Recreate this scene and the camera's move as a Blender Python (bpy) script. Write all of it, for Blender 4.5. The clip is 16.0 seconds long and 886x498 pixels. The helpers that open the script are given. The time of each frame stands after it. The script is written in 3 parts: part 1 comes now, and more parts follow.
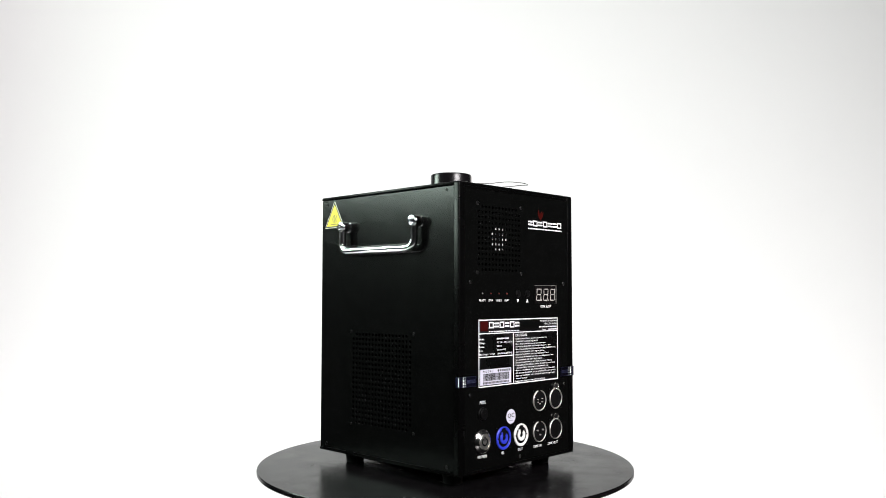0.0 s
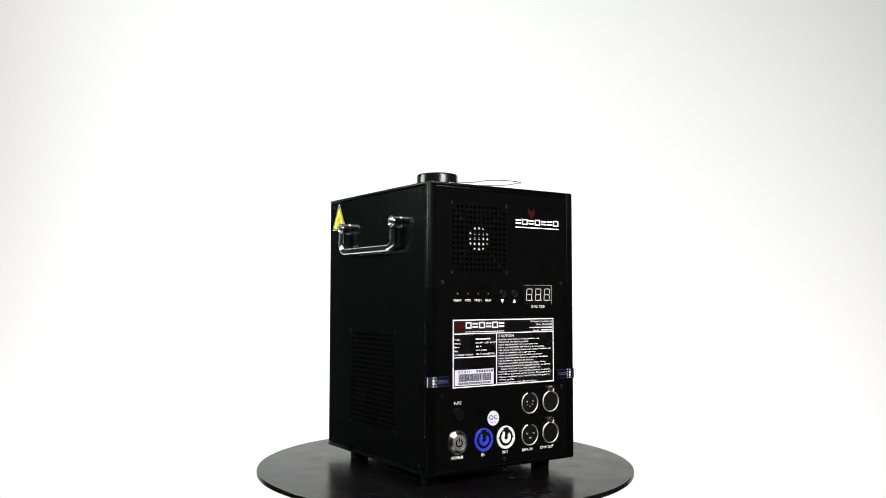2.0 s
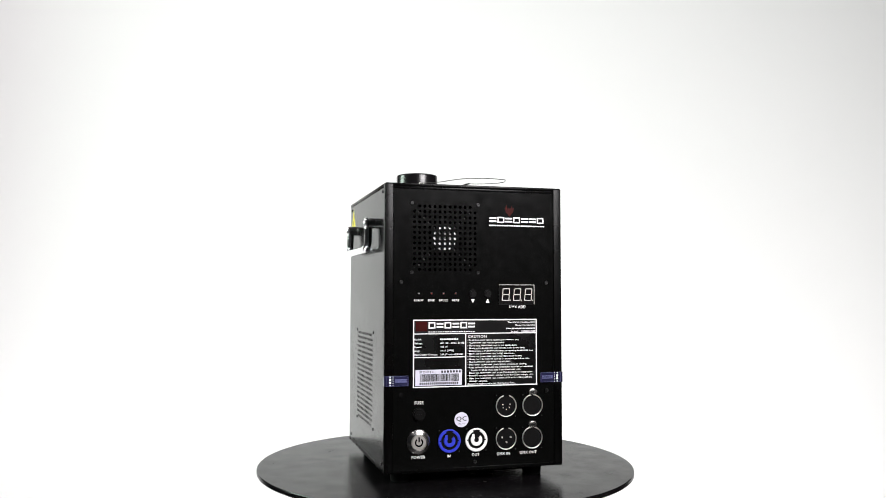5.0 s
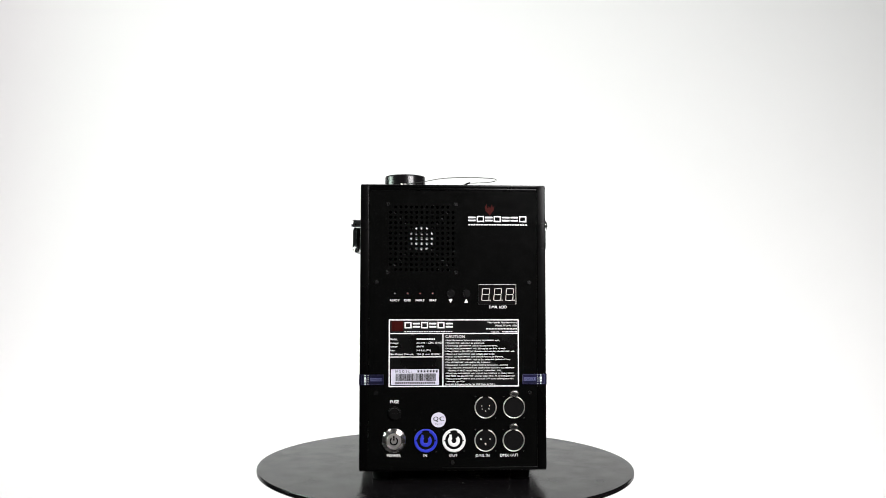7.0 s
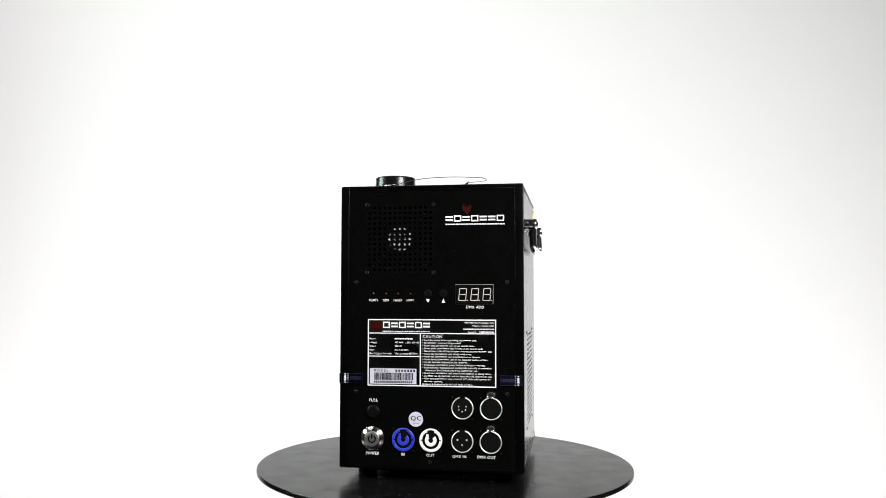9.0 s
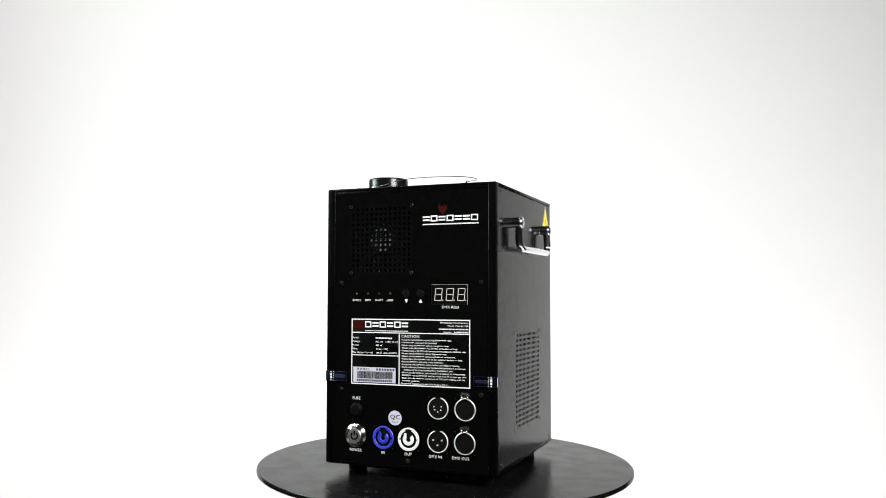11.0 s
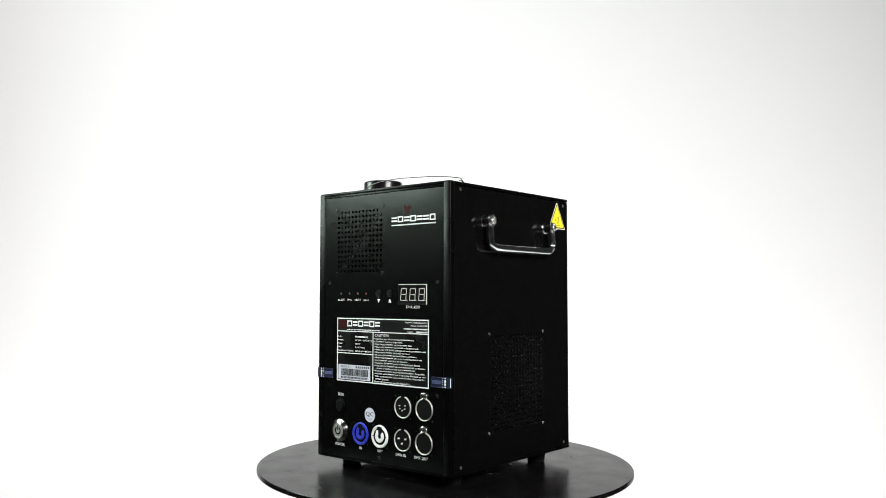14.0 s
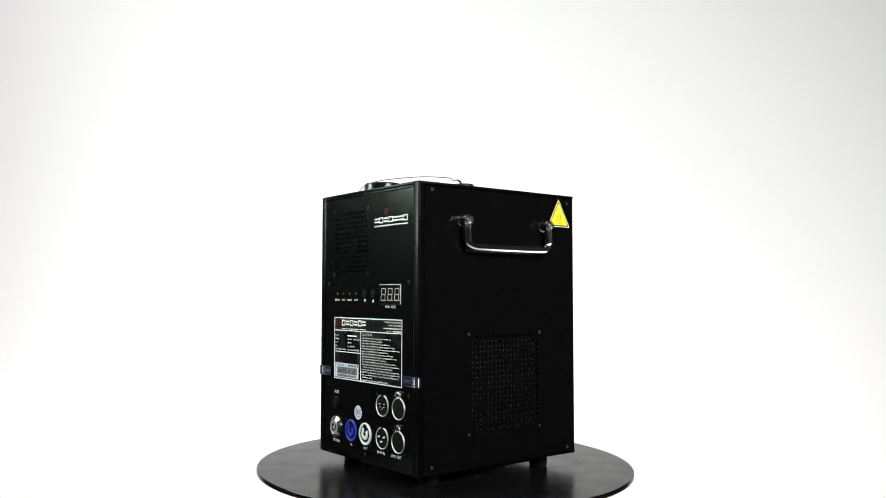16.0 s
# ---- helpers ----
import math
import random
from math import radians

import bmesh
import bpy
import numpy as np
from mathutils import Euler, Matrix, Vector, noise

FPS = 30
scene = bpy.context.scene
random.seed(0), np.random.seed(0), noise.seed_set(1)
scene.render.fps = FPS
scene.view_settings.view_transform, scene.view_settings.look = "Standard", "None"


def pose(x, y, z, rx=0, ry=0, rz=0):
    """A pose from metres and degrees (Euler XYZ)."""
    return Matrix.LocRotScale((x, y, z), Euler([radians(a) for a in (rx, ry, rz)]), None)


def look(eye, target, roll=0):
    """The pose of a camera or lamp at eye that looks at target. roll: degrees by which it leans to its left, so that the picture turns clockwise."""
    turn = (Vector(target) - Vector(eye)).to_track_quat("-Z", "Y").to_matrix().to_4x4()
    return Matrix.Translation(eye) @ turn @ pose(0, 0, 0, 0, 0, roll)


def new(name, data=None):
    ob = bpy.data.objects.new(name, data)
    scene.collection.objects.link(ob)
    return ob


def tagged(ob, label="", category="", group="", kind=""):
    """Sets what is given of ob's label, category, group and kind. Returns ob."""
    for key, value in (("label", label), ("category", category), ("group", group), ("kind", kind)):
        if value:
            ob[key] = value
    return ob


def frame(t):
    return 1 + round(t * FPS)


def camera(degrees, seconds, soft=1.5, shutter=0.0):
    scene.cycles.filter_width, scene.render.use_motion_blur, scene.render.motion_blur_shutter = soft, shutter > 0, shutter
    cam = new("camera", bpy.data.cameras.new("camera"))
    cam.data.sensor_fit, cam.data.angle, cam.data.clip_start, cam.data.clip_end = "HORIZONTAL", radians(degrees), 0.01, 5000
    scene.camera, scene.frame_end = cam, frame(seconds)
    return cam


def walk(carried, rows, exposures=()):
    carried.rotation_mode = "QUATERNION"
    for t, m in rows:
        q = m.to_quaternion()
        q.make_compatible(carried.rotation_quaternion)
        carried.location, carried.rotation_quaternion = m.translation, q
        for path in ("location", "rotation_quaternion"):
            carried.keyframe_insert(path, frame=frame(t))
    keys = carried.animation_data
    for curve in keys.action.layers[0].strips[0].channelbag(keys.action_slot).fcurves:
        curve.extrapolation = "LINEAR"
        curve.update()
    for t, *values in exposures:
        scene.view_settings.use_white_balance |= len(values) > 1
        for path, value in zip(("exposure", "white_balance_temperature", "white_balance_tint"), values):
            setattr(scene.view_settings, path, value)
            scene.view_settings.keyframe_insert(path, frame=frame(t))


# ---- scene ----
cam = camera(56.31, 16.0, soft=0.9)
EYE = pose(0, -1.0206, 0.2011) @ pose(0, 0, 0, 0, 0, 0.115) @ pose(0, 0, 0, 93.247, 0, 0) @ pose(0, 0, 0, 0, 0, 0.05)
walk(cam, [(0.0, EYE), (16.0, EYE)], exposures=[(0.0, 0.0), (16.0, 0.0)])

# ---- studio light: softboxes out of view, dim room ----
world = bpy.data.worlds.new("studio_dark")
scene.world = world
world.use_nodes = True
world.node_tree.nodes["Background"].inputs[0].default_value = (0.9, 0.95, 1.0, 1)
world.node_tree.nodes["Background"].inputs[1].default_value = 0.01


def softbox(name, eye, target, sx, sy, watts, colour=(1.0, 0.968, 0.985)):
    lamp = bpy.data.lights.new(name, "AREA")
    lamp.shape, lamp.size, lamp.size_y, lamp.energy, lamp.color = "RECTANGLE", sx, sy, watts, colour
    ob = new(name, lamp)
    ob.matrix_world = look(eye, target)
    return ob


# Three added lamps, unseen; places and watts fitted to the backdrop brightness.
softbox("backdrop_fill_high", (-1.4, -0.3, 2.2), (-0.2, 1.75, 0.2), 1.6, 0.5, 27.0)
softbox("backdrop_fill_low", (-1.5, 0.3, -0.75), (-1.20, 1.75, 0.1), 0.9, 0.4, 13.5)
softbox("backdrop_fill_low", (1.3, 0.3, -0.75), (0.78, 1.75, 0.0), 0.9, 0.4, 12.0)
softbox("key_softbox", (-1.5, -0.06, 0.77), (0, 0.0, 0.65), 0.66, 0.5, 28, (0.82, 1.0, 0.89))
softbox("front_softbox", (0.86, -1.3, 1.0), (0, 0, 0.15), 0.7, 0.5, 58)

# ---- materials ----


def material(name, colour, rough=0.5, metal=0.0, spec=0.5, grain=0.0, scale=900.0, vary=0.0, coat=0.0, wear=0.0, patch=22.0):
    m = bpy.data.materials.new(name)
    m.use_nodes = True
    nt = m.node_tree
    b = nt.nodes["Principled BSDF"]
    b.inputs["Base Color"].default_value = (*colour, 1)
    b.inputs["Roughness"].default_value = rough
    b.inputs["Metallic"].default_value = metal
    b.inputs["Specular IOR Level"].default_value = spec
    b.inputs["Coat Weight"].default_value = coat
    tc = nt.nodes.new("ShaderNodeTexCoord")
    if grain:
        n = nt.nodes.new("ShaderNodeTexNoise")
        n.inputs["Scale"].default_value = scale
        n.inputs["Detail"].default_value = 3
        nt.links.new(tc.outputs["Object"], n.inputs["Vector"])
        bump = nt.nodes.new("ShaderNodeBump")
        bump.inputs["Strength"].default_value = grain
        bump.inputs["Distance"].default_value = 0.0002
        nt.links.new(n.outputs["Fac"], bump.inputs["Height"])
        nt.links.new(bump.outputs["Normal"], b.inputs["Normal"])
    if vary:
        n2 = nt.nodes.new("ShaderNodeTexNoise")
        n2.inputs["Scale"].default_value = patch
        n2.inputs["Detail"].default_value = 6
        nt.links.new(tc.outputs["Object"], n2.inputs["Vector"])
        r = nt.nodes.new("ShaderNodeMapRange")
        r.inputs["From Min"].default_value, r.inputs["From Max"].default_value = 0.3, 0.7
        r.inputs["To Min"].default_value, r.inputs["To Max"].default_value = max(rough - vary, 0.02), min(rough + vary, 1)
        nt.links.new(n2.outputs["Fac"], r.inputs["Value"])
        nt.links.new(r.outputs["Result"], b.inputs["Roughness"])
    if wear:
        n3 = nt.nodes.new("ShaderNodeTexNoise")
        n3.inputs["Scale"].default_value = 60.0
        n3.inputs["Detail"].default_value = 8
        nt.links.new(tc.outputs["Object"], n3.inputs["Vector"])
        mix = nt.nodes.new("ShaderNodeMix")
        mix.data_type = "RGBA"
        mix.inputs[6].default_value = (*colour, 1)
        mix.inputs[7].default_value = (*[min(1, c * (1 + wear) + 0.002 * wear) for c in colour], 1)
        nt.links.new(n3.outputs["Fac"], mix.inputs[0])
        nt.links.new(mix.outputs[2], b.inputs["Base Color"])
    return m


BLACK = material("black_powder_coat", (0.0011, 0.0012, 0.0011), 0.185, spec=0.18, grain=0.14, scale=420, vary=0.03, patch=95, wear=0.4)
RIM = material("black_frame_paint", (0.0012, 0.0012, 0.0012), 0.28, spec=0.07, grain=0.25, scale=1200, vary=0.05)
DISC = material("black_laminate", (0.0017, 0.0015, 0.0017), 0.23, spec=0.075, grain=0.03, scale=180, vary=0.05, patch=34, wear=0.9)
RUBBER = material("black_rubber", (0.003, 0.003, 0.003), 0.6, spec=0.2, grain=0.4, scale=900, vary=0.1)
PLASTIC = material("black_plastic", (0.0018, 0.0018, 0.0018), 0.3, spec=0.35, grain=0.15, scale=1600, vary=0.08)
ANOD = material("black_anodised_metal", (0.004, 0.0035, 0.004), 0.22, metal=0.0, spec=0.25, grain=0.08, vary=0.06)
DULL = material("dull_black_plastic", (0.0025, 0.0025, 0.0025), 0.45, spec=0.09, grain=0.1, vary=0.05)
INSIDE = material("dark_interior", (0.0015, 0.0015, 0.0015), 0.7, spec=0.1, grain=0.2, vary=0.1)
STRUT = material("grey_plastic", (0.05, 0.05, 0.05), 0.3, spec=0.5, grain=0.1, vary=0.08)
CHROME = material("chrome", (0.85, 0.85, 0.86), 0.07, metal=1.0, grain=0.02, vary=0.03)
NICKEL = material("nickel", (0.80, 0.78, 0.74), 0.5, metal=1.0, grain=0.06, vary=0.08)
PUNCHED = material("bare_punched_steel", (0.035, 0.035, 0.035), 0.6, metal=0.0, grain=0.05, vary=0.05)
TAB = material("satin_nickel_tab", (0.62, 0.60, 0.57), 0.25, metal=1.0, grain=0.1, vary=0.08)
BLOCKS = material("silver_foil", (0.72, 0.80, 0.78), 0.5, metal=0.0, grain=0.05, vary=0.05)
DARKSTEEL = material("blackened_steel", (0.022, 0.022, 0.022), 0.35, metal=0.8, grain=0.1, vary=0.1)
WIRE = material("steel_wire", (0.16, 0.16, 0.15), 0.35, metal=1.0, grain=0.1, vary=0.05)
INK = material("white_ink", (0.82, 0.82, 0.82), 0.6, spec=0.2, grain=0.05, vary=0.05)
STICKER = material("white_sticker", (0.56, 0.55, 0.64), 0.5, spec=0.3, grain=0.05, vary=0.05)
LABELBLACK = material("black_label_vinyl", (0.0014, 0.0014, 0.0014), 0.28, spec=0.3, grain=0.05, vary=0.06)
RED = material("dark_red_ink", (0.030, 0.0014, 0.0008), 0.5, spec=0.08, grain=0.05, vary=0.05)
DARKINK = material("dark_ink", (0.008, 0.008, 0.010), 0.5, grain=0.05, vary=0.05)
YELLOW = material("yellow_vinyl", (0.80, 0.66, 0.02), 0.4, spec=0.4, grain=0.05, vary=0.06)
CREAM = material("pale_vinyl_border", (0.75, 0.72, 0.50), 0.4, grain=0.05, vary=0.05)
BLUE = material("blue_plastic", (0.022, 0.036, 0.47), 0.38, spec=0.5, grain=0.08, vary=0.06)
WHITE = material("white_plastic", (0.76, 0.76, 0.74), 0.38, spec=0.5, grain=0.08, vary=0.06)
DIGIT = material("unlit_segment", (0.46, 0.44, 0.41), 0.5, grain=0.05, vary=0.05)
WINDOW = material("smoked_display", (0.004, 0.0035, 0.0035), 0.2, spec=0.5, grain=0.03, vary=0.05)
LEDRED = material("red_led_lens", (0.20, 0.02, 0.015), 0.3, spec=0.6, grain=0.03, vary=0.03)
LEDGREY = material("clear_led_lens", (0.25, 0.25, 0.25), 0.3, spec=0.6, grain=0.03, vary=0.03)
PAPER = material("white_paper", (0.86, 0.86, 0.85), 0.85, spec=0.2, grain=0.1, scale=300, vary=0.05)
ROOM = material("dark_room_shell", (0.03, 0.03, 0.032), 0.8, spec=0.2, grain=0.2, scale=60, vary=0.1, wear=0.4)


def hologram_material(name, colour, tilt, rough):
    """Metal foil of tiny tilted facets under a thin film of uneven depth."""
    m = bpy.data.materials.new(name)
    m.use_nodes = True
    nt = m.node_tree
    b = nt.nodes["Principled BSDF"]
    tc = nt.nodes.new("ShaderNodeTexCoord")
    cell = nt.nodes.new("ShaderNodeTexVoronoi")
    cell.inputs["Scale"].default_value = 900
    nt.links.new(tc.outputs["Object"], cell.inputs["Vector"])
    bump = nt.nodes.new("ShaderNodeBump")
    bump.inputs["Strength"].default_value = tilt
    bump.inputs["Distance"].default_value = 0.0012
    nt.links.new(cell.outputs["Distance"], bump.inputs["Height"])
    nt.links.new(bump.outputs["Normal"], b.inputs["Normal"])
    n = nt.nodes.new("ShaderNodeTexNoise")
    n.inputs["Scale"].default_value = 160
    nt.links.new(tc.outputs["Object"], n.inputs["Vector"])
    film = nt.nodes.new("ShaderNodeMapRange")
    film.inputs["From Min"].default_value, film.inputs["From Max"].default_value = 0.3, 0.7
    film.inputs["To Min"].default_value, film.inputs["To Max"].default_value = 330, 620
    nt.links.new(n.outputs["Fac"], film.inputs["Value"])
    nt.links.new(film.outputs["Result"], b.inputs["Thin Film Thickness"])
    b.inputs["Thin Film IOR"].default_value = 1.9
    b.inputs["Base Color"].default_value = (*colour, 1)
    b.inputs["Metallic"].default_value = 1.0
    b.inputs["Roughness"].default_value = rough
    return m


def turned(m):
    """Fine circular brush marks round the depth axis."""
    nt = m.node_tree
    b = nt.nodes["Principled BSDF"]
    tan = nt.nodes.new("ShaderNodeTangent")
    tan.direction_type, tan.axis = "RADIAL", "Y"
    nt.links.new(tan.outputs[0], b.inputs["Tangent"])
    b.inputs["Anisotropic"].default_value = 0.9
    b.inputs["Anisotropic Rotation"].default_value = 0.25
    return m


TURNED = turned(material("turned_steel", (0.88, 0.85, 0.82), 0.24, metal=1.0, vary=0.04))
BUTTON = material("satin_steel", (0.82, 0.79, 0.75), 0.37, metal=1.0, grain=0.05, scale=2500, vary=0.06)
HOLO = hologram_material("holographic_foil", (0.02, 0.02, 0.05), 0.3, 0.3)
FOIL = hologram_material("bright_holographic_print", (0.13, 0.14, 0.30), 0.4, 0.35)

# ---- mesh helpers ----
MM = 0.001


def part(name, bm, mat, parent, label="", smooth=False):
    me = bpy.data.meshes.new(name)
    bm.to_mesh(me)
    bm.free()
    me.materials.append(mat)
    if smooth:
        me.shade_smooth()
        me.set_sharp_from_angle(angle=radians(35))
    ob = new(name, me)
    ob.parent = parent
    if label:
        tagged(ob, label)
    return ob


def box(bm, x0, x1, y0, y1, z0, z1, bev=0.0, seg=2):
    """A bevelled block; millimetres."""
    m = Matrix.Translation(((x0 + x1) / 2 * MM, (y0 + y1) / 2 * MM, (z0 + z1) / 2 * MM)) @ Matrix.Diagonal(((x1 - x0) * MM, (y1 - y0) * MM, (z1 - z0) * MM, 1))
    g = bmesh.ops.create_cube(bm, size=1, matrix=m)
    if bev:
        edges = list({e for v in g["verts"] for e in v.link_edges})
        bmesh.ops.bevel(bm, geom=edges, offset=bev * MM, segments=seg, profile=0.5, affect="EDGES")
    return bm


def lathe(bm, m, profile, n=40, a0=0.0, a1=360.0):
    """A turned body about the z axis of m; profile of (radius, height) in millimetres."""
    full = abs(a1 - a0) >= 359.9
    k = n if full else n + 1
    rings = []
    for i in range(k):
        a = radians(a0 + (a1 - a0) * i / n)
        rings.append([bm.verts.new(m @ Vector((r * math.cos(a) * MM, r * math.sin(a) * MM, h * MM))) for r, h in profile])
    for i in range(n):
        p, q = rings[i], rings[(i + 1) % k]
        for j in range(len(profile) - 1):
            bm.faces.new((p[j], q[j], q[j + 1], p[j + 1]))
    if not full:
        bm.faces.new(rings[0][::-1])
        bm.faces.new(rings[-1])
    bmesh.ops.recalc_face_normals(bm, faces=bm.faces[:])
    return bm


def tube(bm, pts, r, n=12):
    """A round rod along points in millimetres."""
    pts = [Vector(p) for p in pts]
    rings = []
    up = Vector((0.12, 0.31, 0.94))
    for i, p in enumerate(pts):
        d = (pts[min(i + 1, len(pts) - 1)] - pts[max(i - 1, 0)]).normalized()
        s = d.cross(up).normalized()
        u = s.cross(d)
        rings.append([bm.verts.new((p + r * (math.cos(2 * math.pi * k / n) * s + math.sin(2 * math.pi * k / n) * u)) * MM) for k in range(n)])
    for a, b in zip(rings, rings[1:]):
        for k in range(n):
            bm.faces.new((a[k], a[(k + 1) % n], b[(k + 1) % n], b[k]))
    bm.faces.new(rings[0][::-1])
    bm.faces.new(rings[-1])
    bmesh.ops.recalc_face_normals(bm, faces=bm.faces[:])
    return bm


def front(x, z, y=-115.6, spin=0):
    """A pose on the front face: its z axis points out of the face, x to the viewer's right, y up; millimetres."""
    return Matrix.Translation((x * MM, y * MM, z * MM)) @ pose(0, 0, 0, 90, 0, 0) @ pose(0, 0, 0, 0, 0, spin)


def side(sign, y, z, x=100.5):
    """The same on a side face; sign +1 for the right side, -1 for the left."""
    return Matrix.Translation((sign * x * MM, y * MM, z * MM)) @ pose(0, 0, 0, 90, 0, 90 * sign)


def slab(bm, m, u0, u1, v0, v1, h=0.15, z=0.0):
    """A thin printed or pasted rectangle on the plane of m."""
    c = Matrix.Translation(((u0 + u1) / 2 * MM, (v0 + v1) / 2 * MM, (z + h / 2) * MM)) @ Matrix.Diagonal(((u1 - u0) * MM, (v1 - v0) * MM, h * MM, 1))
    bmesh.ops.create_cube(bm, size=1, matrix=m @ c)
    return bm


def poly(bm, m, pts, h=0.15, z=0.0):
    """A thin plate with the outline pts on the plane of m."""
    a = [bm.verts.new(m @ Vector((u * MM, v * MM, z * MM))) for u, v in pts]
    b = [bm.verts.new(m @ Vector((u * MM, v * MM, (z + h) * MM))) for u, v in pts]
    bm.faces.new(a[::-1])
    bm.faces.new(b)
    for i in range(len(pts)):
        j = (i + 1) % len(pts)
        bm.faces.new((a[i], a[j], b[j], b[i]))
    return bm


FONT = {}


def glyphs(text, size):
    """Vertices, faces and width of a line of text in millimetres; size is the height of its capitals."""
    if (text, size) not in FONT:
        cu = bpy.data.curves.new("line", "FONT")
        cu.body, cu.size, cu.resolution_u, cu.space_character = text, size / 0.73, 2, 1.12
        ob = bpy.data.objects.new("line", cu)
        scene.collection.objects.link(ob)
        me = bpy.data.meshes.new_from_object(ob.evaluated_get(bpy.context.evaluated_depsgraph_get()))
        vs = [v.co.copy() for v in me.vertices]
        FONT[text, size] = (vs, [tuple(p.vertices) for p in me.polygons], max((v.x for v in vs), default=0))
        bpy.data.objects.remove(ob)
        bpy.data.curves.remove(cu)
        bpy.data.meshes.remove(me)
    return FONT[text, size]


def write(bm, m, text, u, v, size, stretch=1.0, align="left", bold=0.0, h=0.12):
    """Text on the plane of m, with its base line at v. A '#' in it stands for seven plain bars."""
    cells, x = [], 0.0
    for i, piece in enumerate(text.split("#")):
        if i:
            cells += [(None, x + size * 0.77 * k) for k in range(7)]
            x += size * 5.4
        if piece:
            cells.append((piece, x + (size * 0.3 if piece[0] == " " else 0)))
            x += glyphs(piece, size)[2] + size * (0.35 if piece[-1] == " " else 0.05)
    x *= stretch
    off = {"left": 0, "centre": -x / 2, "right": -x}[align]
    for piece, x0 in cells:
        if piece is None:
            slab(bm, m, u + off + x0 * stretch, u + off + (x0 + size * 0.52) * stretch, v + size * 0.15, v + size * 0.7, h)
            continue
        vs, fs, _ = glyphs(piece, size)
        for du in ((-bold, bold) if bold else (0,)):
            made = [bm.verts.new(m @ Vector(((u + off + (x0 + c.x) * stretch + du) * MM, (v + c.y) * MM, (h + du * 0.05) * MM))) for c in vs]
            for f in fs:
                bm.faces.new([made[i] for i in f])
    return bm


def perforated(m, u0, u1, v0, v1, cu, cv, nc, nr, pitch, r, thick, skip, round_edge):
    """A sheet on the plane of m with an nc by nr field of round holes through it."""
    bm = bmesh.new()

    def V(u, v, w):
        return bm.verts.new(m @ Vector((u * MM, v * MM, w * MM)))

    def quad(a, b, c, d):
        bm.faces.new((V(a, c, 0), V(b, c, 0), V(b, d, 0), V(a, d, 0)))
    fu0, fu1, fv0, fv1 = cu - nc * pitch / 2, cu + nc * pitch / 2, cv - nr * pitch / 2, cv + nr * pitch / 2
    quad(u0, fu0, v0, v1)
    quad(fu1, u1, v0, v1)
    quad(fu0, fu1, v0, fv0)
    quad(fu0, fu1, fv1, v1)
    for i in range(nc):
        for j in range(nr):
            a, c = fu0 + i * pitch, fv0 + j * pitch
            if skip(i, j):
                quad(a, a + pitch, c, c + pitch)
                continue
            x, y, h = a + pitch / 2, c + pitch / 2, pitch / 2
            out, edge, rim, deep = [], [], [], []
            for k in range(8):
                w = k * math.pi / 4
                s = h / max(abs(math.cos(w)), abs(math.sin(w)))
                out.append(V(x + s * math.cos(w), y + s * math.sin(w), 0))
                edge.append(V(x + (r + round_edge) * math.cos(w), y + (r + round_edge) * math.sin(w), 0))
                rim.append(V(x + r * math.cos(w), y + r * math.sin(w), -round_edge))
                deep.append(V(x + r * math.cos(w), y + r * math.sin(w), -thick))
            for k in range(8):
                n = (k + 1) % 8
                bm.faces.new((out[k], out[n], edge[n], edge[k]))
                bm.faces.new((edge[k], edge[n], rim[n], rim[k]))
                bm.faces.new((rim[k], rim[n], deep[n], deep[k])).material_index = 1
    # folded rim of the sheet
    e = [V(*q) for q in ((u0, v0, 0), (u1, v0, 0), (u1, v1, 0), (u0, v1, 0), (u0, v0, -thick), (u1, v0, -thick), (u1, v1, -thick), (u0, v1, -thick))]
    for k in range(4):
        n = (k + 1) % 4
        bm.faces.new((e[k], e[4 + k], e[4 + n], e[n]))
    return bm


# ---- setting ----


def structure(name, bm, mat, label, category):
    return tagged(part(name, bm, mat, None), label, category, kind="structure")


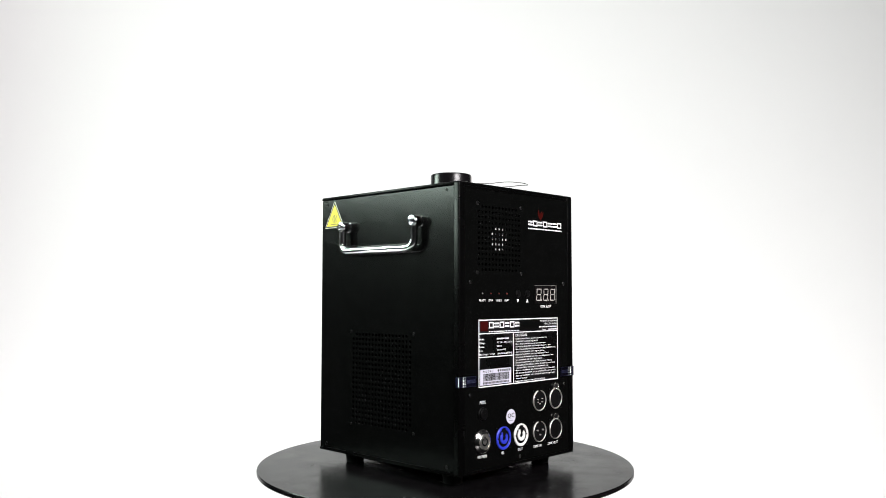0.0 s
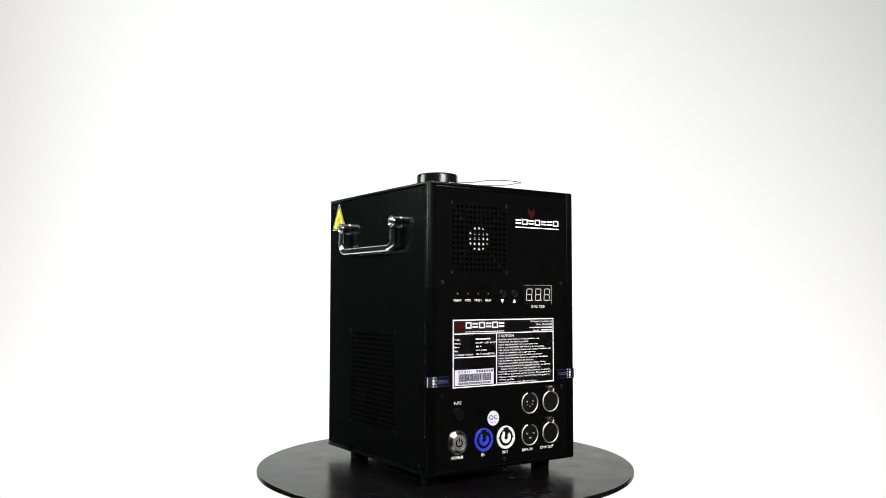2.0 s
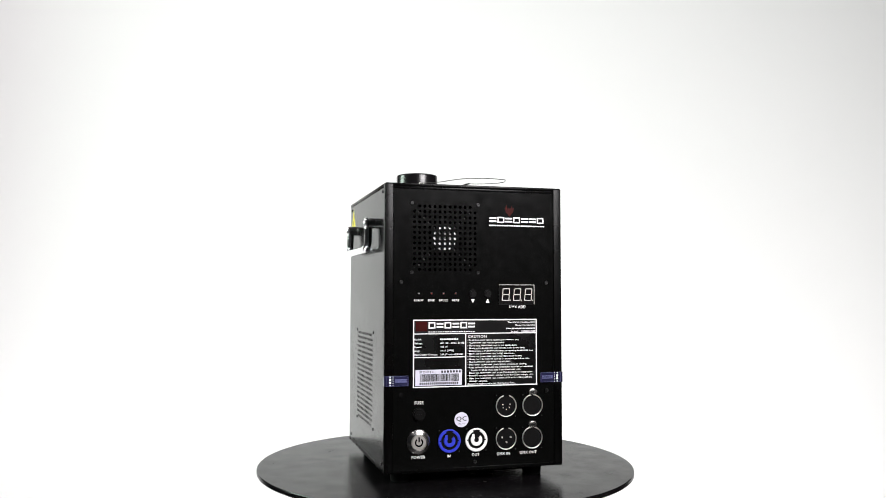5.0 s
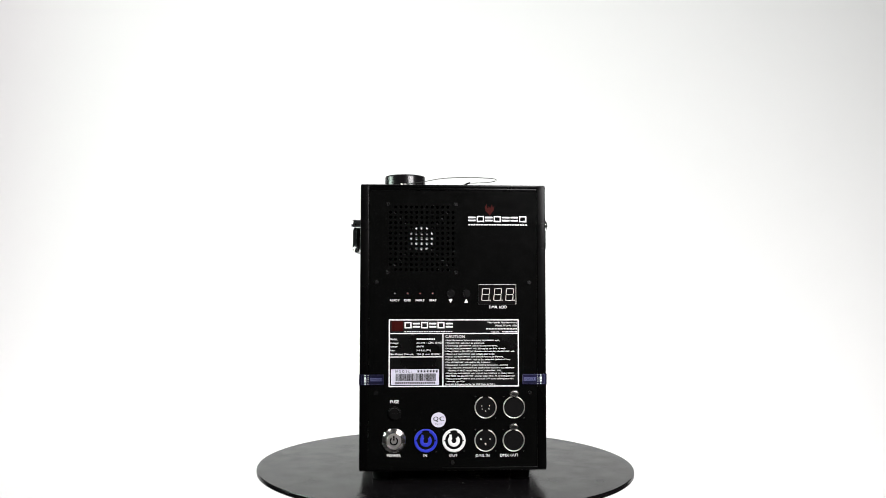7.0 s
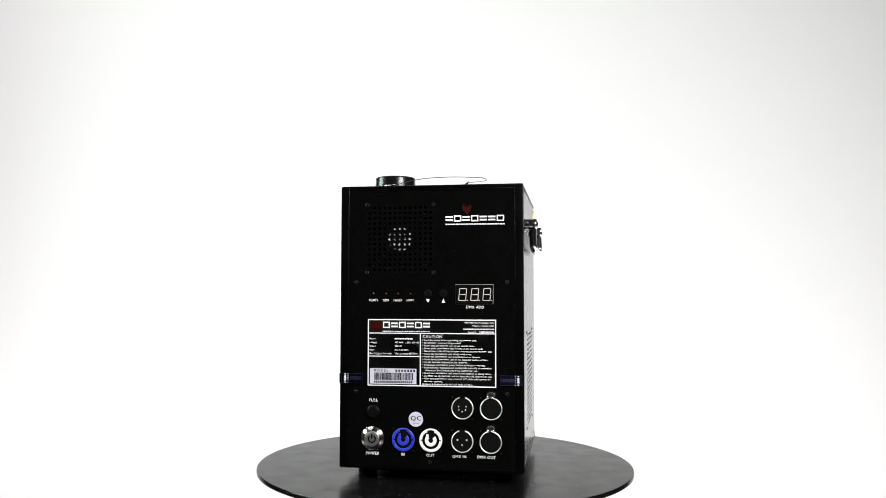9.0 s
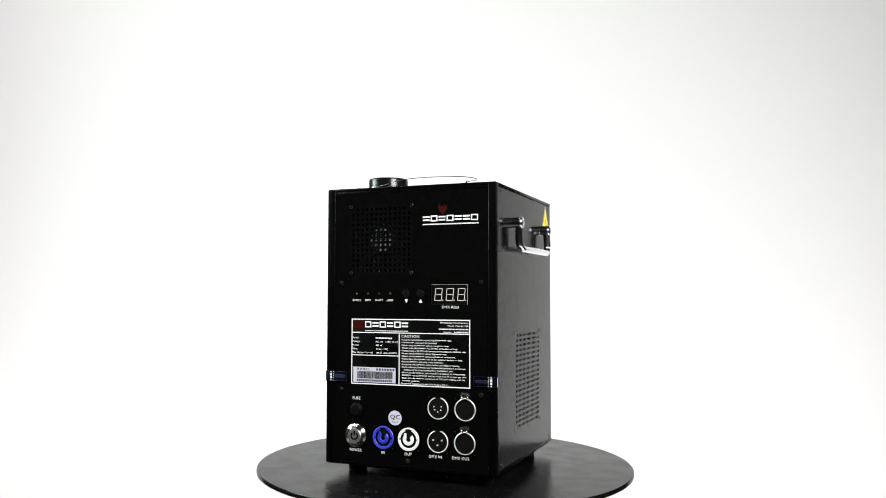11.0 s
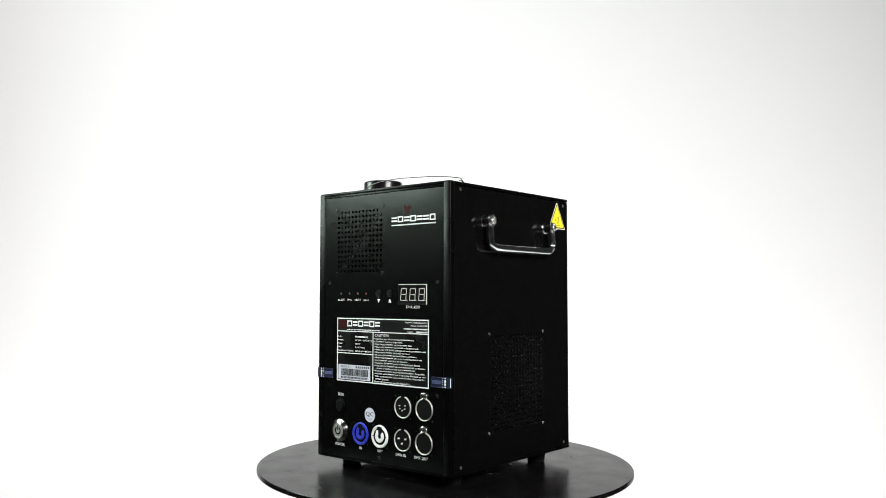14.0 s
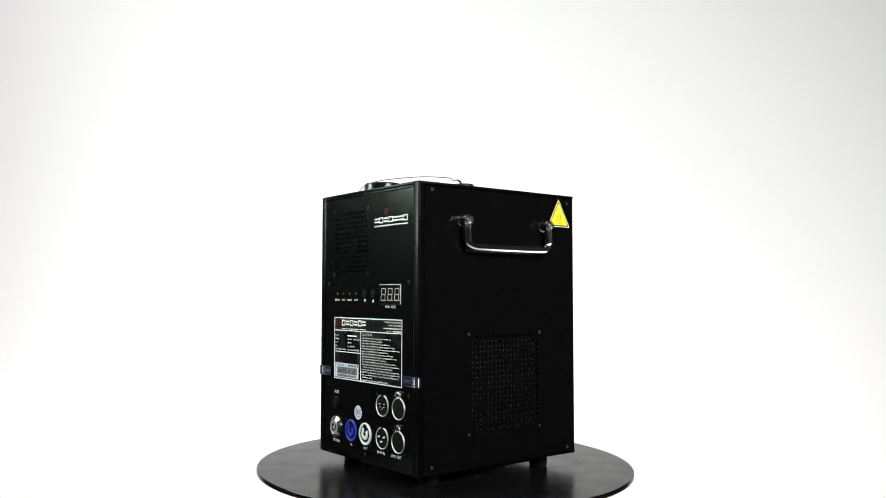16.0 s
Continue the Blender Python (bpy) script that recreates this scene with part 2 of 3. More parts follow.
def build_studio():
    def profile(o):
        arc = [(1.2 + (0.55 + o) * math.cos(radians(a)), -0.34 - (0.55 + o) * math.sin(radians(a))) for a in range(0, 91, 9)]
        return [(1.75 + o, 2.6), (1.75 + o, 1.6), (1.75 + o, 0.6)] + arc + [(0.7, -0.89 - o), (-0.1, -0.89 - o), (-0.9, -0.89 - o)]
    bm = bmesh.new()
    face, back = ([[bm.verts.new((x, y, z)) for y, z in profile(o)] for x in (-1.8, -0.6, 0.6, 1.7)] for o in (0.0, 0.004))
    for sheet, flip in ((face, 1), (back, -1)):
        for a, b in zip(sheet, sheet[1:]):
            for j in range(len(a) - 1):
                bm.faces.new((a[j], a[j + 1], b[j + 1], b[j])[::flip])
    for k in (0, -1):
        for j in range(len(face[0]) - 1):
            bm.faces.new((face[k][j], face[k][j + 1], back[k][j + 1], back[k][j]))
    structure("backdrop", bm, PAPER, "seamless white paper backdrop curving to the floor", "backdrop")
    # Added room shell, out of view; dark so the glossy panels reflect little.
    structure("floor", box(bmesh.new(), -3000, 3000, -3000, 3000, -1000, -900), ROOM, "unseen studio floor, dark for the reflections", "floor")
    structure("ceiling", box(bmesh.new(), -3000, 3000, -3000, 3000, 2900, 3000), ROOM, "unseen studio ceiling, dark for the reflections", "ceiling")
    structure("wall_north", box(bmesh.new(), -3000, 3000, 3000, 3100, -900, 2900), ROOM, "unseen dark wall behind the backdrop", "wall")
    structure("wall_south", box(bmesh.new(), -3000, 3000, -3100, -3000, -900, 2900), ROOM, "unseen studio wall, dark for the reflections", "wall")
    structure("wall_east", box(bmesh.new(), 3000, 3100, -3000, 3000, -900, 2900), ROOM, "unseen studio wall, dark for the reflections", "wall")
    structure("wall_west", box(bmesh.new(), -3100, -3000, -3000, 3000, -900, 2900), ROOM, "unseen studio wall, dark for the reflections", "wall")


build_studio()

# ---- turntable ----


def build_turntable():
    table = tagged(new("turntable"), "round matt black turntable on a slim pedestal", "turntable")
    table.location = (0, 0, -0.9)
    part("pedestal", lathe(bmesh.new(), Matrix(), [(0, 0), (140, 0), (140, 12), (60, 20), (45, 60), (45, 800), (80, 830), (80, 850), (0, 850)]), PLASTIC, table, smooth=True)
    part("drive_base", lathe(bmesh.new(), Matrix(), [(0, 850), (100, 850), (102, 853), (102, 888), (98, 892), (0, 892)], 48), PLASTIC, table, smooth=True)
    disc = part("disc", lathe(bmesh.new(), Matrix(), [(0, -5.6), (222.9, -5.6), (224.1, -4.7), (224.2, -0.9), (223.6, 0.0), (0, 0)], 160), DISC, table, "smooth black laminate disc", smooth=True)
    disc.location = (0, 0, 0.9)
    return disc


disc = build_turntable()

# ---- the machine ----
machine = tagged(new("spark_machine"), "black metal stage spark machine standing on the round turntable", "stage machine")
FY = -115.6


def build_housing():
    part("top_cover", box(bmesh.new(), -101.0, 101.0, -116.2, 118.9, 319.4, 323.1, 1.0), RIM, machine, smooth=True)
    part("base_plate", box(bmesh.new(), -101.0, 101.0, -115.8, 118.9, 13.0, 16.5, 0.3), RIM, machine, smooth=True)
    for s in (-1, 1):
        a, b = sorted((s * 92.0, s * 101.5))
        part("corner_post", box(bmesh.new(), a, b, -116.4, -108.6, 14.0, 322.2, 0.9, 3), RIM, machine, smooth=True)
    part("front_rail", box(bmesh.new(), -91.9, 91.9, -115.8, -110, 316.8, 319.3, 0.3), RIM, machine, smooth=True)

    def corner(nc, nr):
        return lambda i, j: i in (0, nc - 1) and j in (0, nr - 1)
    part("front_panel", perforated(front(0, 0, FY), -91.8, 91.8, 16.6, 316.6, -34.6, 264.0, 13, 13, 5.72, 1.65, 1.2, corner(13, 13), 0.06), BLACK, machine).data.materials.append(BLACK)
    for s in (-1, 1):
        panel = perforated(side(s, 0, 0), *((-107.9, 118.0) if s > 0 else (-118.0, 107.9)), 17.0, 318.6, 7.6 * s, 104.5, 18, 19, 5.72, 1.75, 1.2, corner(18, 19), 0.10)
        part("side_panel", panel, BLACK, machine).data.materials.append(RIM)
    part("back_panel", box(bmesh.new(), -99.6, 99.6, 116.4, 118.6, 16.4, 319.4, 0.4), BLACK, machine, smooth=True)
    part("inner_plate", box(bmesh.new(), 90.5, 92.0, -60, 75, 45, 165, 0.3), PUNCHED, machine, "bare steel plate behind the vent holes")
    # Added divider, never visible; stops light crossing inside the housing.
    part("inner_light_stop", box(bmesh.new(), -96, 96, -84, 110, 196, 199, 0.5), INSIDE, machine)
    # Added unseen block; keeps backdrop light from passing under the machine.
    part("gap_light_block", box(bmesh.new(), -72, 72, -80, 78, 3.0, 13.2, 1.5), INSIDE, machine)
    for x in (-77, 77):
        for y in (-84, 80):
            part("foot", lathe(bmesh.new(), Matrix.Translation((x * MM, y * MM, 0)), [(0, -1.2), (9.6, -1.2), (10.4, -0.2), (11.8, 13.4), (0, 13.4)], 24), RUBBER, machine, smooth=True)


def screw(m, r=2.2, mat=DARKSTEEL):
    bm = bmesh.new()
    lathe(bm, m, [(r * 0.45, 0.15), (r * 0.5, 0.75), (r * 0.8, 0.75), (r, 0.35), (r, -0.2)], 16)
    lathe(bm, m, [(0, 0.15), (r * 0.46, 0.15)], 6)
    part("screw", bm, mat, machine, smooth=True)


def build_screws():
    for x, z in ((-71.6, 301.6), (3.0, 301.6), (3.0, 226.6), (-71.6, 226.6), (-83.4, 216), (83.6, 216), (-83.4, 96), (83.6, 96), (-0.8, 21.5)):
        screw(front(x, z, FY))
    for s in (-1, 1):
        for y, z in ((-98, 315.0), (108, 314.0), (-97.5, 21), (106, 21), (-47, 159), (60.5, 159), (60, 50), (-47, 50)):
            # Right-hand screws get lighter metal, imitating the glints they catch there.
            screw(side(s, y, z), 1.9, WIRE if s > 0 else DARKSTEEL)


def build_fan():
    fan = part("fan", box(bmesh.new(), -75, 6, -93.5, -92.5, 223.5, 304.5), INSIDE, machine, "dark cooling fan behind the grille")
    m = front(-34.6, 264.0, -113.6)
    part("hub", lathe(bmesh.new(), m, [(0, 0), (14.5, 0), (15.5, -1), (15.5, -19), (0, -19)], 36), PLASTIC, fan, smooth=True)
    bm = lathe(bmesh.new(), m, [(0, 0.25), (13.2, 0.25), (13.2, 0.02)], 36)
    part("hub_sticker", bm, INK, fan, "white round sticker")
    part("sticker_print", slab(slab(bmesh.new(), m, -10, 10, 5.0, 7.0, 0.1, 0.25), m, -11, 6, -0.5, 0.7, 0.1, 0.25), DARKINK, fan)
    for k in range(7):
        bm = bmesh.new()
        a = [bm.verts.new(m @ pose(0, 0, 0, 0, 0, k * 360 / 7) @ Vector((r * MM * math.cos(w), r * MM * math.sin(w), z * MM))) for r, w, z in ((15, 0, -3), (37, -0.15, -3), (37, 0.55, -13), (15, 0.6, -13))]
        bm.faces.new(a)
        bmesh.ops.solidify(bm, geom=bm.faces[:], thickness=0.001)
        part("blade", bm, INSIDE, fan)
    for k in range(4):
        d = m @ pose(0, 0, 0, 0, 0, 45 + 90 * k)
        part("strut", slab(bmesh.new(), d, 14.5, 50, -2.2, 2.2, 3.0, -4.0), STRUT, fan)
    for s in (-1, 1):
        bm = bmesh.new()
        box(bm, -34.6 + s * 38 - 2, -34.6 + s * 38 + 2, -113, -93, 224, 304, 0.5)
        part("fan_frame", bm, INSIDE, fan)


def build_handle(s):
    handle = new("carry_handle")
    handle.parent = machine
    tagged(handle, "polished chrome drop handle on the side panel")
    zt, out, yf, yb = 283.4, 8.2, -56.0, 67.5
    for y in (yf, yb):
        m = side(s, y, zt)
        bm = lathe(bmesh.new(), m, [(0, 0), (6.6, 0), (6.6, 0.5), (6.2, 0.9), (6.1, out + 1.5), (0, out + 1.5)], 28)
        post = part("post", bm, CHROME, handle, "chrome standoff", smooth=True)
        bm = lathe(bmesh.new(), m, [(0, out), (5.4, out), (6.5, out + 0.8), (6.7, out + 2.2), (6.5, out + 3.6), (5.7, out + 4.5), (4.3, out + 4.7), (3.8, out + 4.2), (3.3, out + 4.2)], 32)
        part("eye", bm, CHROME, post, "chrome end of the grip", smooth=True)
        bm = lathe(bmesh.new(), m, [(3.3, out + 3.6), (3.2, out + 5.2), (2.4, out + 5.8), (1.3, out + 5.8), (1.1, out + 5.0), (0, out + 5.0)], 24)
        part("bolt_head", bm, CHROME, post, smooth=True)
    x = s * (100.5 + out)
    zb, r = 254.6, 10.0
    pts = [(x, yf, zt), (x, yf, zb + r)]
    pts += [(x + s * 1.0 * k / 6, yf + r - r * math.cos(radians(15 * k)), zb + r - r * math.sin(radians(15 * k))) for k in range(1, 7)]
    pts += [(x + s, yb - r + r * math.sin(radians(15 * k)), zb + r - r * math.cos(radians(15 * k))) for k in range(0, 7)]
    pts += [(x, yb, zt)]
    part("grip", tube(bmesh.new(), pts, 4.3, 16), CHROME, handle, smooth=True)


def rounded(pts, r, n=4):
    out = []
    for i, p in enumerate(pts):
        p, a, b = Vector(p), Vector(pts[i - 1]), Vector(pts[(i + 1) % len(pts)])
        s, e = p + (a - p).normalized() * r, p + (b - p).normalized() * r
        for k in range(n + 1):
            f = k / n
            out.append(tuple((1 - f) ** 2 * s + 2 * f * (1 - f) * p + f * f * e))
    return out


def build_warning(s):
    y0, z0, z1, half = 94.0, 284.4, 318.0, 18.8
    m = side(s, y0, 0)

    def tri(k):
        c = z0 + (z1 - z0) / 3
        return rounded([(-half * k, c + (z0 - c) * k), (half * k, c + (z0 - c) * k), (0, c + (z1 - c) * k)], 2.4 * k)
    sign = part("warning_label", poly(bmesh.new(), m, tri(1.0), 0.2), CREAM, machine, "yellow triangular hot-surface warning sticker with a dark border")
    part("border", poly(bmesh.new(), m, tri(0.93), 0.1, 0.2), DARKINK, sign)
    part("field", poly(bmesh.new(), m, tri(0.80), 0.1, 0.3), YELLOW, sign)
    for k in (-1, 0, 1):
        bm = bmesh.new()
        path = [(k * 3.0 + 0.8 * math.sin(i * 1.25), 291.0 + i * 1.15) for i in range(9)]
        poly(bm, m, [(u - 0.5, v) for u, v in path] + [(u + 0.5, v) for u, v in reversed(path)], 0.06, 0.4)
        part("heat_wave", bm, DARKINK, sign)
    part("base_line", slab(bmesh.new(), m, -6.5, 6.5, 288.7, 289.4, 0.06, 0.4), DARKINK, sign)


def build_top():
    m = Matrix.Translation((-52.4 * MM, -58.1 * MM, 0.3223))
    part("nozzle", lathe(bmesh.new(), m, [(0, 0), (23.5, 0), (23.5, 15.4), (22.9, 16.9), (21.4, 17.6), (17.5, 17.6), (17.0, 16.6), (17.0, 6), (0, 6)], 56), ANOD, machine, "short black metal spark nozzle", smooth=True)
    m = Matrix.Translation((12.0 * MM, 17.0 * MM, 0.3223))
    part("filler_cap", lathe(bmesh.new(), m, [(0, 0), (15.5, 0), (15.5, 3), (13.6, 3.4), (13.6, 15.2), (12.8, 16.4), (0, 16.4)], 40), PLASTIC, machine, "black filler cap", smooth=True)
    part("wire_ferrule", tube(bmesh.new(), [(20, 8, 338.0), (24.5, 2.0, 340.2), (27.6, -4.0, 340.8)], 1.1, 8), PLASTIC, machine)
    ctrl = [(-54.6, -90.5, 327.0), (-37.1, -101.8, 327.4), (-12.1, -108.0, 331.1), (17.1, -107.0, 332.7), (40.2, -96.5, 333.6), (49.2, -76.5, 335.9), (54.8, -55.5, 336.9), (50.0, -32.0, 338.1), (33.6, -16.5, 339.0), (27.0, -2.0, 341.0)]
    pts = []
    for i in range(len(ctrl) - 1):
        p = [Vector(ctrl[max(0, min(len(ctrl) - 1, i + k))]) for k in (-1, 0, 1, 2)]
        for f in (0, 0.2, 0.4, 0.6, 0.8):
            pts.append(0.5 * (2 * p[1] + (p[2] - p[0]) * f + (2 * p[0] - 5 * p[1] + 4 * p[2] - p[3]) * f * f + (3 * p[1] - p[0] - 3 * p[2] + p[3]) * f ** 3))
    part("lanyard", tube(bmesh.new(), pts + [ctrl[-1]], 0.45, 8), WIRE, machine, "thin steel wire lanyard looping above the top", smooth=True)
    bm = bmesh.new()
    for x in (-56.5, -52.5):
        bmesh.ops.create_uvsphere(bm, u_segments=12, v_segments=8, radius=0.0018, matrix=Matrix.Translation((x * MM, -90.5 * MM, 0.3262)))
    part("crimp", bm, NICKEL, machine, "bright metal wire crimp", smooth=True)


def caption(text, x, z, size, stretch=1.0):
    part("caption", write(bmesh.new(), front(x, z, FY), text, 0, -size * 0.42, size * 0.84, stretch * 0.9, "centre", bold=0.02), INK, machine, "white printed caption reading " + text)


def build_controls():
    for text, x, mat in (("READY", -63.9, LEDGREY), ("DMX", -49.9, LEDRED), ("FAULT", -36.4, LEDRED), ("HEAT", -22.6, LEDRED)):
        led = part("indicator_led", lathe(bmesh.new(), front(x, 203.8, FY), [(1.5, 0), (1.5, 0.3), (1.1, 0.35), (0, 0.2)], 16), PLASTIC, machine, smooth=True)
        part("lens", lathe(bmesh.new(), front(x, 203.8, FY), [(0.75, 0.1), (0.6, 0.75), (0, 0.95)], 12), mat, led, smooth=True)
        caption(text, x, 196.5, 3.0)
    for x, up in ((-3.0, -1), (14.1, 1)):
        b = part("push_button", lathe(bmesh.new(), front(x, 203.7, FY), [(4.4, 0), (4.4, 0.8), (3.9, 1.0), (3.4, 0.8)], 24), DULL, machine, "small round black push button", smooth=True)
        part("plunger", lathe(bmesh.new(), front(x, 203.7, FY), [(3.2, 0), (3.2, 1.4), (2.9, 1.7), (0, 1.7)], 24), DULL, b, smooth=True)
        part("arrow_mark", poly(bmesh.new(), front(x, 195.7, FY), [(-2.1, -1.9 * up), (2.1, -1.9 * up), (0, 2.2 * up)][::up], 0.12), INK, machine, "white printed arrow")
    display = part("display", box(bmesh.new(), 27.8, 68.2, FY - 0.5, FY + 1.0, 192.6, 213.2, 0.3), WINDOW, machine, "three-digit numeric display, unlit")
    bm = bmesh.new()
    m = front(0, 0, FY)
    # Highlight put in as colour: nickel top and right, dark steel elsewhere.
    slab(bm, m, 27.5, 68.8, 213.3, 213.7, 0.9)
    slab(bm, m, 68.5, 68.8, 192.0, 213.3, 0.9)
    part("bezel_highlight", bm, NICKEL, display, "upper and right bezel edges in nickel, standing in for a highlight")
    bm = slab(bmesh.new(), m, 27.2, 27.5, 192.0, 213.3, 0.9)
    slab(bm, m, 27.2, 68.5, 191.7, 192.0, 0.6)
    part("bezel", bm, DARKSTEEL, display)
    m = front(0, 0, FY - 0.5)
    for k in range(3):
        x0, z0, w, h, t, g = 30.4 + 13.2 * k, 195.8, 8.6, 13.8, 0.85, 0.25

        def seg(pts):
            part("segment", poly(bmesh.new(), m, [(x0 + u + 0.09 * v, z0 + v) for u, v in pts], 0.1, 0.02), DIGIT, display)
        for v in (0, h / 2 - t / 2, h - t):
            seg([(g + t * 0.6, v), (w - g - t * 0.6, v), (w - g - t * 0.3, v + t / 2), (w - g - t * 0.6, v + t), (g + t * 0.6, v + t), (g + t * 0.3, v + t / 2)])
        for u in (0, w - t):
            for v in (g + 0.2, h / 2 + g):
                seg([(u, v), (u + t, v + 0.5), (u + t, v + h / 2 - 2 * g - 0.7), (u, v + h / 2 - 2 * g - 0.2)])
        part("decimal_point", lathe(bmesh.new(), front(x0 + w + 1.2, z0 + 0.6, FY - 0.5), [(0.7, 0.02), (0.7, 0.12), (0, 0.12)], 12), DIGIT, display)
    caption("DMX ADD", 48.8, 189.2, 3.8)


def frame_bars(bm, m, u0, u1, v0, v1, w, h=0.12, z=0.2):
    slab(bm, m, u0, u1, v0, v0 + w, h, z)
    slab(bm, m, u0, u1, v1 - w, v1, h, z)
    slab(bm, m, u0, u0 + w, v0 + w, v1 - w, h, z)
    slab(bm, m, u1 - w, u1, v0 + w, v1 - w, h, z)
    return bm


def blocks(m, u0, u1, v0, v1, kinds, parent):
    """A row of plain shapes in the size of a word mark: o an open block, = two level bars."""
    step, t = (u1 - u0) / len(kinds), (v1 - v0) * 0.2
    for k, kind in enumerate(kinds):
        a, b = u0 + k * step, u0 + (k + 0.86) * step
        bm = bmesh.new()
        if kind == "o":
            frame_bars(bm, m, a, b, v0, v1, t, 0.12, 0.0)
        else:
            for p in (v0 + t * 0.6, v1 - t * 1.9):
                slab(bm, m, a, b, p, p + t * 1.3, 0.12)
        part("bar", bm, INK, parent)


def dashes(bm, m, u0, u1, v0, v1, n):
    """A line of n short bars."""
    step = (u1 - u0) / n
    for k in range(n):
        slab(bm, m, u0 + k * step, u0 + (k + 0.72) * step, v0, v1, 0.12)
    return bm


def build_marks():
    m = front(0, 0, FY)
    mark = part("word_mark", dashes(bmesh.new(), m, 16.4, 82.0, 278.6, 280.0, 23), INK, machine, "white maker's mark of plain bars")
    blocks(m, 16.4, 81.9, 282.3, 289.0, "=o=o==o", mark)
    flame = [(0.2, -2.2), (2.4, 0.8), (4.6, 3.6), (5.6, 8.8), (3.6, 6.8), (2.8, 10.4), (0.8, 6.2), (-0.8, 8.4), (-2.0, 5.6), (-3.4, 11.2), (-5.2, 7.0), (-4.2, 2.8), (-1.8, 0.4)]
    part("emblem", poly(bmesh.new(), front(39.8, 291.4, FY), flame, 0.12), RED, machine, "dark red flame-like emblem")


CAUTION = ("• Read the manual before operating the # unit.", "• The # unit must be grounded.", "• Never hang the # unit or use upside down.",
           "• Never point the # unit directly at the face or body.", "• Always leave a 3ft (0.91m) clearance surrounding the # unit", "• Never use the # unit in high wind areas.",
           "• Never use the # unit around fans or air blowers.", "• Never leave the # unit on for extended periods of time.", "• Use the # unit only in dry locations.",
           "• Disconnect the # power before servicing or cleaning.", "• Keep audience, flammable and combustible materials at a minimum", "  distance of 6ft (2 mtrs) away from the # unit.",
           "• Never use the # unit around food stations or dining tables.", "• DO NOT run the # unit for more than 30 seconds per shot", "• Make sure the # unit is turned OFF while refilling with the",
           "  # particles.", "Designed & Engineered in the USA Made in P.R.C.")


def build_label():
    m = front(0, 0, FY)
    label = part("rating_label", slab(bmesh.new(), m, -70.8, 72.2, 102.2, 176.2, 0.2), LABELBLACK, machine, "black rating and caution label with white print")
    bm = frame_bars(bmesh.new(), m, -70.2, 71.6, 102.8, 175.6, 1.1)
    slab(bm, m, -69.1, 70.5, 159.8, 160.8, 0.12, 0.2)
    slab(bm, m, -11.9, -10.8, 103.9, 159.8, 0.12, 0.2)
    slab(bm, m, -69.1, -11.9, 134.6, 135.5, 0.12, 0.2)
    part("border", bm, INK, label)
    top = front(0, 0, FY - 0.2)
    part("emblem", slab(bmesh.new(), top, -67.2, -54.6, 163.2, 173.6), RED, label, "dark red square emblem")
    blocks(top, -53.2, 0.6, 165.9, 172.8, "o=o=o=", label)
    part("small_line", dashes(bmesh.new(), top, -53.2, -0.4, 161.8, 162.8, 20), INK, label)
    bm = bmesh.new()
    write(bm, top, "Worldwide Headquarters", 69.6, 171.4, 1.8, 1.12, "right", 0.07)
    write(bm, top, "Miami, Florida USA", 69.6, 168.0, 1.8, 1.08, "right", 0.07)
    dashes(bm, top, 35.6, 70.0, 164.6, 165.9, 21)
    write(bm, top, "Support:", 41.0, 161.4, 1.7, 1.02, "left", 0.05)
    dashes(bm, top, 53.6, 70.0, 161.5, 162.8, 12)
    part("address_lines", bm, INK, label)
    bm = bmesh.new()
    rows = (("Model:", None), ("Voltage:", "AC 100 - 120V, 60 HZ"), ("Power:", "400 W"), ("Amp:", "3.6 A (110V)"), ("Max Output Current:", "18A (5 units @120V)"))
    for k, (a, b) in enumerate(rows):
        v = 153.4 - 4.05 * k
        write(bm, top, a, -69.0, v, 1.95, 0.98, "left", 0.07)
        if b:
            write(bm, top, b, -40.0, v, 1.95, 0.98, "left", 0.05)
        else:
            dashes(bm, top, -40.0, -19.5, v + 0.1, v + 1.7, 11)
    part("ratings", bm, INK, label)
    bm = write(bmesh.new(), top, "CAUTION", -8.8, 155.5, 3.0, 1.08, "left", 0.05)
    part("heading", bm, INK, label)
    bm = bmesh.new()
    for k, line in enumerate(CAUTION):
        write(bm, top, line, -9.2 + (1.4 if line[0] == " " else 0), 152.2 - 2.97 * k, 1.75, 1.0, "left", 0.075)
    part("caution_text", bm, INK, label)
    tag = part("serial_sticker", slab(bmesh.new(), top, -67.6, -15.6, 105.0, 121.8, 0.12), STICKER, label, "pale sticker with a barcode")
    lay = front(0, 0, FY - 0.32)
    bm = write(bmesh.new(), lay, "M O D E L :", -63.0, 118.2, 2.6, 0.9, "left", 0.28, 0.06)
    for k in range(7):
        slab(bm, lay, -39.0 + 3.3 * k, -36.9 + 3.3 * k, 118.3, 120.7, 0.06)
    for k in range(19):
        slab(bm, lay, -63.0 + 2.3 * k, -61.4 + 2.3 * k, 106.0, 108.3, 0.06)
    part("sticker_print", bm, DARKINK, tag)
    rng = random.Random(4)
    bm, u = bmesh.new(), -62.6
    while u < -20.2:
        w = rng.choice((0.6, 0.9, 1.4))
        slab(bm, lay, u, u + w, 109.2, 117.2, 0.06)
        u += w + rng.choice((0.2, 0.3, 0.45))
    part("barcode", bm, DARKINK, tag)


